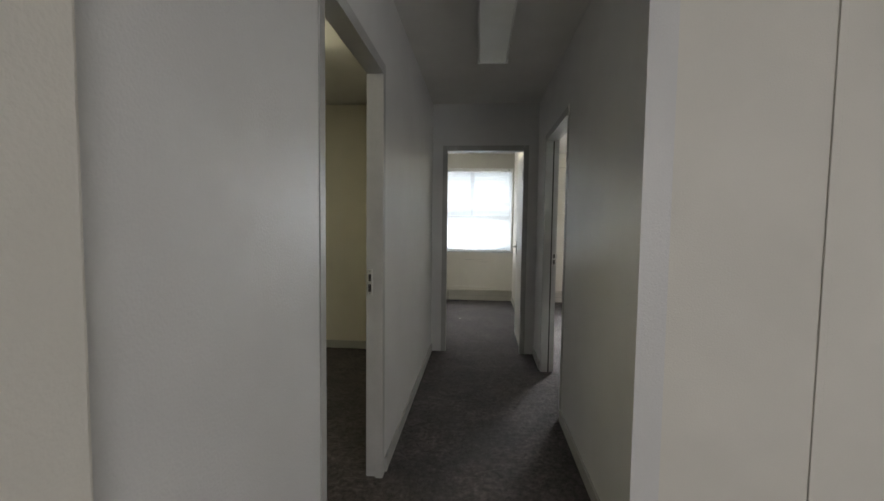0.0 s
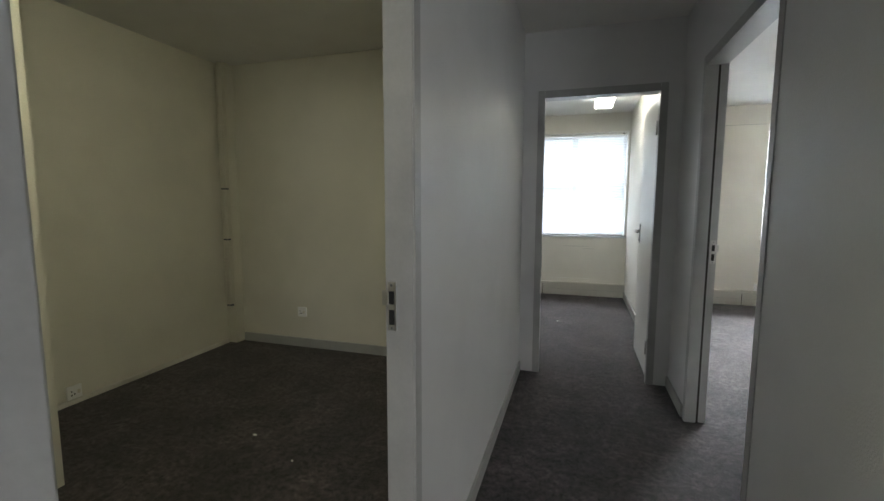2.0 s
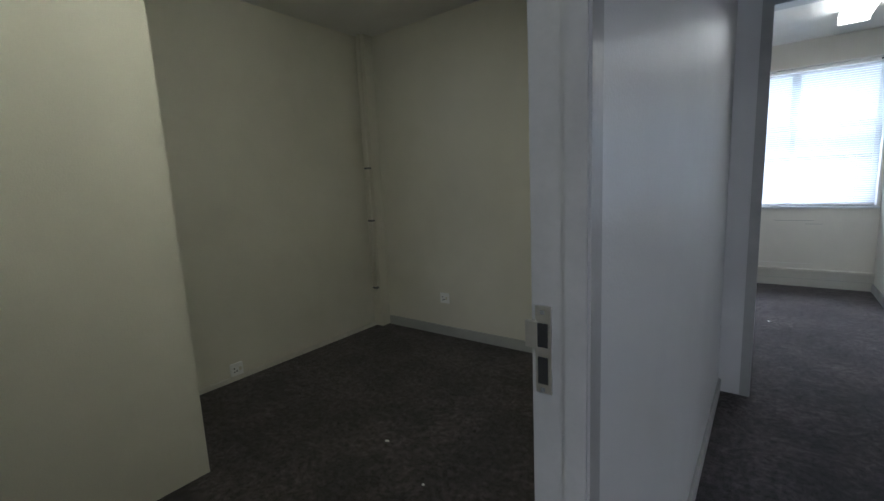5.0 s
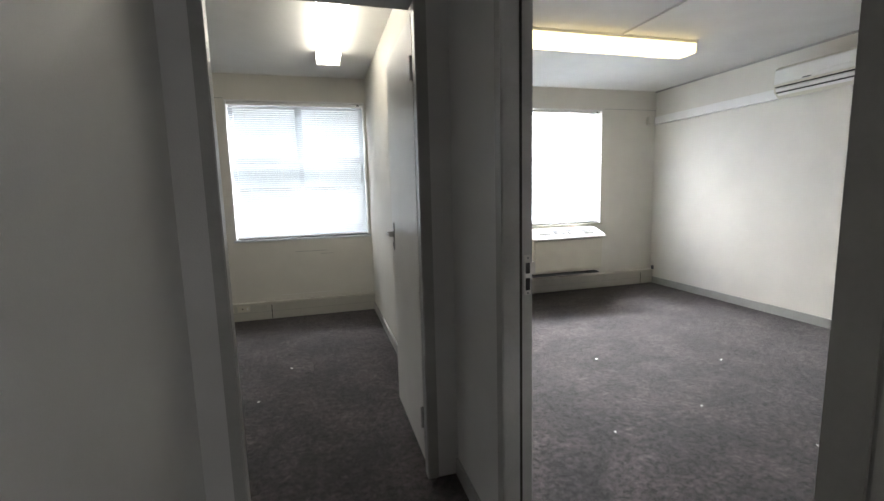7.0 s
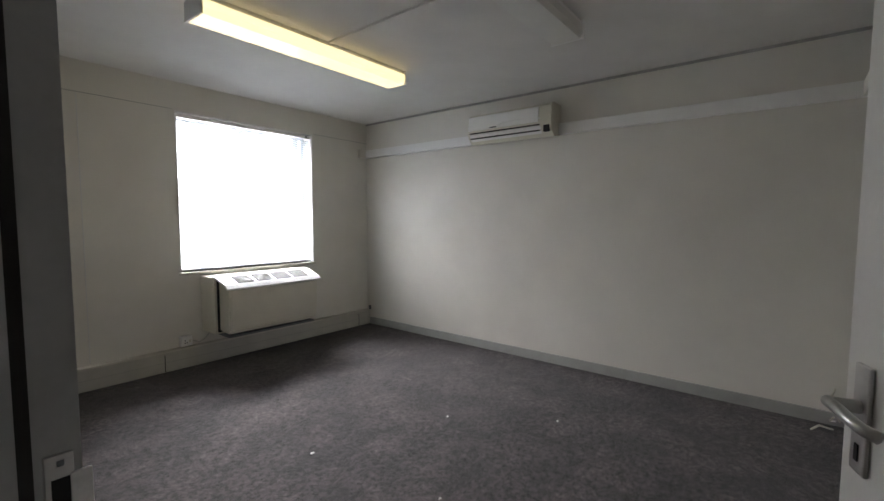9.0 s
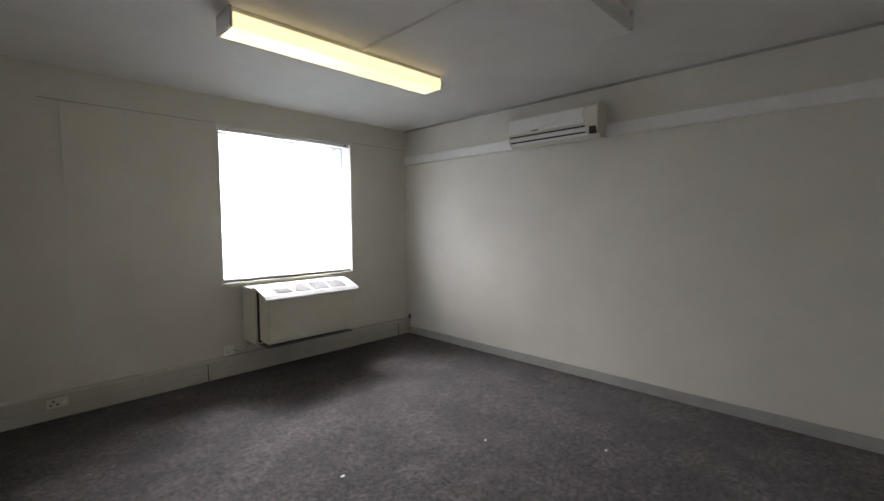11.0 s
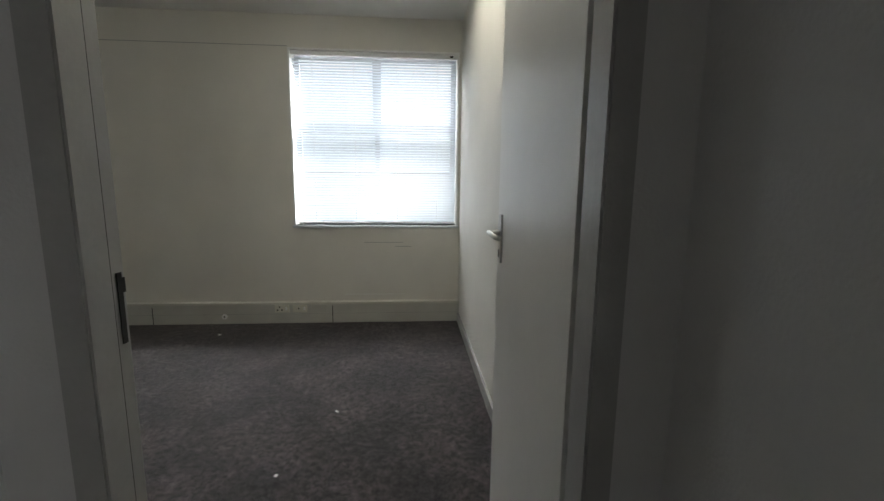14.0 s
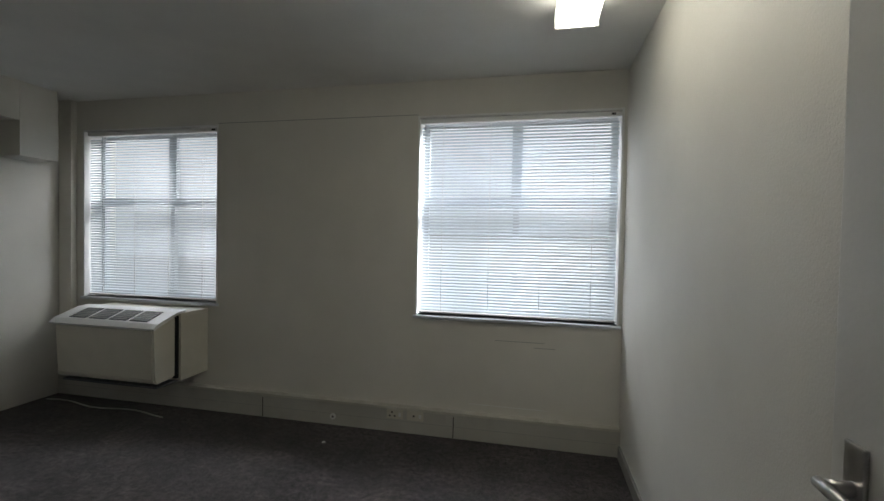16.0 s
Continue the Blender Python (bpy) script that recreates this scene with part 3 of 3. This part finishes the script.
bm = bmesh.new()
prism(bm, [(-0.186, 0.252), (-0.196, 0.24), (-0.203, 0.12), (-0.196, 0.118), (-0.188, 0.235)], -0.32, 0.415, "y")
part("front_panel", bm, WHITEP, ac, "white front panel")
bm = bmesh.new()
arc = [(-0.34 + 0.46 * k / 12, 0.150 + 0.022 * math.sin(math.pi * k / 12)) for k in range(13)]
prism(bm, arc + [(y, z - 0.010) for y, z in reversed(arc)], -0.209, -0.199, "x")
part("badge_ridge", bm, WHITEP, ac, "raised white arc on the front panel")
box("badge", (-0.207, -0.199, 0.10, 0.17, 0.124, 0.134), GRILLE, ac)
bm = bmesh.new()
prism(bm, [(-0.197, 0.085), (-0.199, 0.075), (-0.155, 0.022), (-0.148, 0.026)], -0.34, 0.40, "y")
part("air_flap", bm, WHITEP, ac, "white outlet flap")
for zz, xx in ((0.094, -0.201), (0.048, -0.184)):
    box("outlet_slot", (xx, xx + 0.02, -0.33, 0.40, zz - 0.005, zz + 0.005), BLACK, ac)
bm = bmesh.new()
prism(bm, [(0, 0.012), (0, 0.278), (-0.155, 0.282), (-0.191, 0.254), (-0.2005, 0.118), (-0.186, 0.044), (-0.122, -0.006)], -0.438, -0.425, "y")
part("end_cap", bm, PLASTIC, ac, "cream end cap")
box("receiver_window", (-0.199, -0.165, -0.42, -0.37, 0.03, 0.085), BLACK, ac, "dark receiver window")

dk = thing("air_conditioner_duct", (0, 0, 0), "white cable duct running along the office wall", "cable duct")
for nm, dims in (("duct_cover", (XCR - 0.045, XCR, YCS + 0.002, 5.10, 2.07, 2.165)), ("duct_cover", (XCR - 0.045, XCR, 5.98, YW - 0.002, 2.07, 2.165)),
                 ("duct_return", (XCR - 0.14, XCR - 0.05, YW - 0.045, YW, 2.07, 2.165)), ("duct_return", (3.2, XCR - 0.05, YCS, YCS + 0.045, 2.07, 2.165))):
    box(nm, dims, WHITEP if "cover" in nm else WALL, dk, bevel=0.004)

# frayed cable ends in the rear corner of the office
cab = thing("loose_cable", (4.0, YCS + 0.05, 0), "loose white cable ends coming out of the skirting corner", "cable")
for k, pts in enumerate(([(0.0, 0, 0.06), (-0.05, 0.03, 0.14), (-0.02, 0.05, 0.2), (0.02, 0.03, 0.26)],
                         [(0.02, 0.02, 0.05), (-0.07, 0.05, 0.08), (-0.12, 0.04, 0.12)],
                         [(0.0, 0.03, 0.0), (-0.06, 0.1, 0.03), (-0.1, 0.14, 0.008)])):
    bm = bmesh.new()
    tube(bm, pts, 0.006, 8)
    part("cable_end", bm, PLASTIC, cab, smooth=True)
pk = thing("corner_cable_gland", (XCR - 0.03, YW - 0.08, 0.19), "small dark cable gland in the corner above the trunking", "cable gland")
bm = bmesh.new()
tube(bm, [(0, 0, 0), (0.0, 0.0, 0.02), (0.005, 0.01, 0.045)], 0.016, 10)
part("gland", bm, GRILLE, pk, smooth=True)

# ---- store room corner boxing ----
pb = thing("corner_boxing", (XA, YE - 0.012, 0), "yellowed pipe boxing in the store room corner", "pipe boxing")
box("boxing", (0.0, 0.10, -0.10, 0.0, 0.0, H), YELLOW, pb, bevel=0.004)
bm = bmesh.new()
tube(bm, [(0.055, -0.115, 0.33), (0.055, -0.115, H)], 0.014, 10)
part("conduit", bm, YELLOW, pb, smooth=True)
for z in (0.35, 0.95, 1.4):
    box("clip", (0.035, 0.085, -0.132, -0.1, z, z + 0.014), GRILLE, pb)

# ---- end office: pillar and bulkhead ----
setting(box("pillar", (-4.16, -4.03, YW - 0.05, YW, 0, H), WALL, bevel=0.004), "narrow cream corner pilaster beside the window", "pillar")
setting(box("bulkhead", (XBL, XBL + 0.24, 7.16, 7.42, 1.94, H), WALL, bevel=0.003), "cream boxed bulkhead under the ceiling", "bulkhead")
setting(box("bulkhead_beam", (XBL, XBL + 0.238, YN, 7.16, 2.20, H), WALL, bevel=0.003), "cream ceiling beam along the side wall", "bulkhead")

# loose cable on the end office floor and scuffs on its wall
fc = thing("floor_cable", (0, 0, 0), "thin grey cable lying on the carpet along the trunking", "cable")
bm = bmesh.new()
tube(bm, [(-4.1 + 0.1 * k, 7.46 + 0.025 * math.sin(k * 0.9) - 0.004 * k, 0.005) for k in range(13)], 0.005, 8)
part("cable_run", bm, TRUNK, fc, smooth=True)
for x0, x1, z in ((-0.19, -0.05, 0.655), (-0.62, -0.1, 0.235), (-0.45, -0.12, 0.69)):
    sm = box("wall_scuff", (x0, x1, YW - 0.0012, YW, z, z + 0.004), SKIRT if z > 0.65 else WHITEP)
    tagged(sm, "thin scuff line on the cream wall", "scuff mark", "wall scuffs")

# ---- scraps on the carpet ----
rs = random.Random(4)
for x, y, r in ((2.1, 4.2, 0.022), (1.76, 5.51, 0.014), (1.25, 4.62, 0.009), (2.6, 5.2, 0.010), (1.9, 4.7, 0.009),
                (-1.55, 7.32, 0.02), (-0.45, 6.1, 0.012), (-0.62, 5.6, 0.010), (-1.95, 3.15, 0.012), (-1.6, 3.0, 0.009), (-1.2, 2.65, 0.008), (3.0, 4.6, 0.009)):
    bm = bmesh.new()
    n = 7
    vs = [bm.verts.new((r * rs.uniform(0.5, 1.2) * math.cos(6.283 * k / n), r * rs.uniform(0.4, 1.0) * math.sin(6.283 * k / n), rs.uniform(0.002, 0.009))) for k in range(n)]
    c = bm.verts.new((0, 0, 0.012))
    lo = bm.verts.new((0, 0, 0.0))
    for k in range(n):
        bm.faces.new((vs[k], vs[(k + 1) % n], c))
        bm.faces.new((vs[(k + 1) % n], vs[k], lo))
    s = part("paper_scrap", bm, PAPER)
    s.location = (x, y, 0.001)
    tagged(s, "tiny crumpled white paper scrap on the carpet", "litter", "floor scraps")

# ---- outside ----
SKYM = glow("overcast_sky", (0.92, 0.96, 1.0), SKY_E, (0.02, 0.02, 0.02))
bm = bmesh.new()
bmesh.ops.create_grid(bm, x_segments=2, y_segments=2, size=1.0)
bk = part("backdrop", bm, SKYM)
bk.matrix_world = pose(0, 85, 40, 90, 0, 0) @ Matrix.Diagonal((140, 44, 1, 1))
setting(bk, "bright white overcast sky beyond the yard", "sky")
ob = thing("neighbouring_building", (0, 70, -3.2), "pale rendered building across the yard", "building")
box("wall", (-40, 40, 0, 12, 0, 5.2), FACADE, ob)
box("roof", (-40.5, 40.5, -0.5, 12.5, 5.2, 5.6), GROUND, ob)
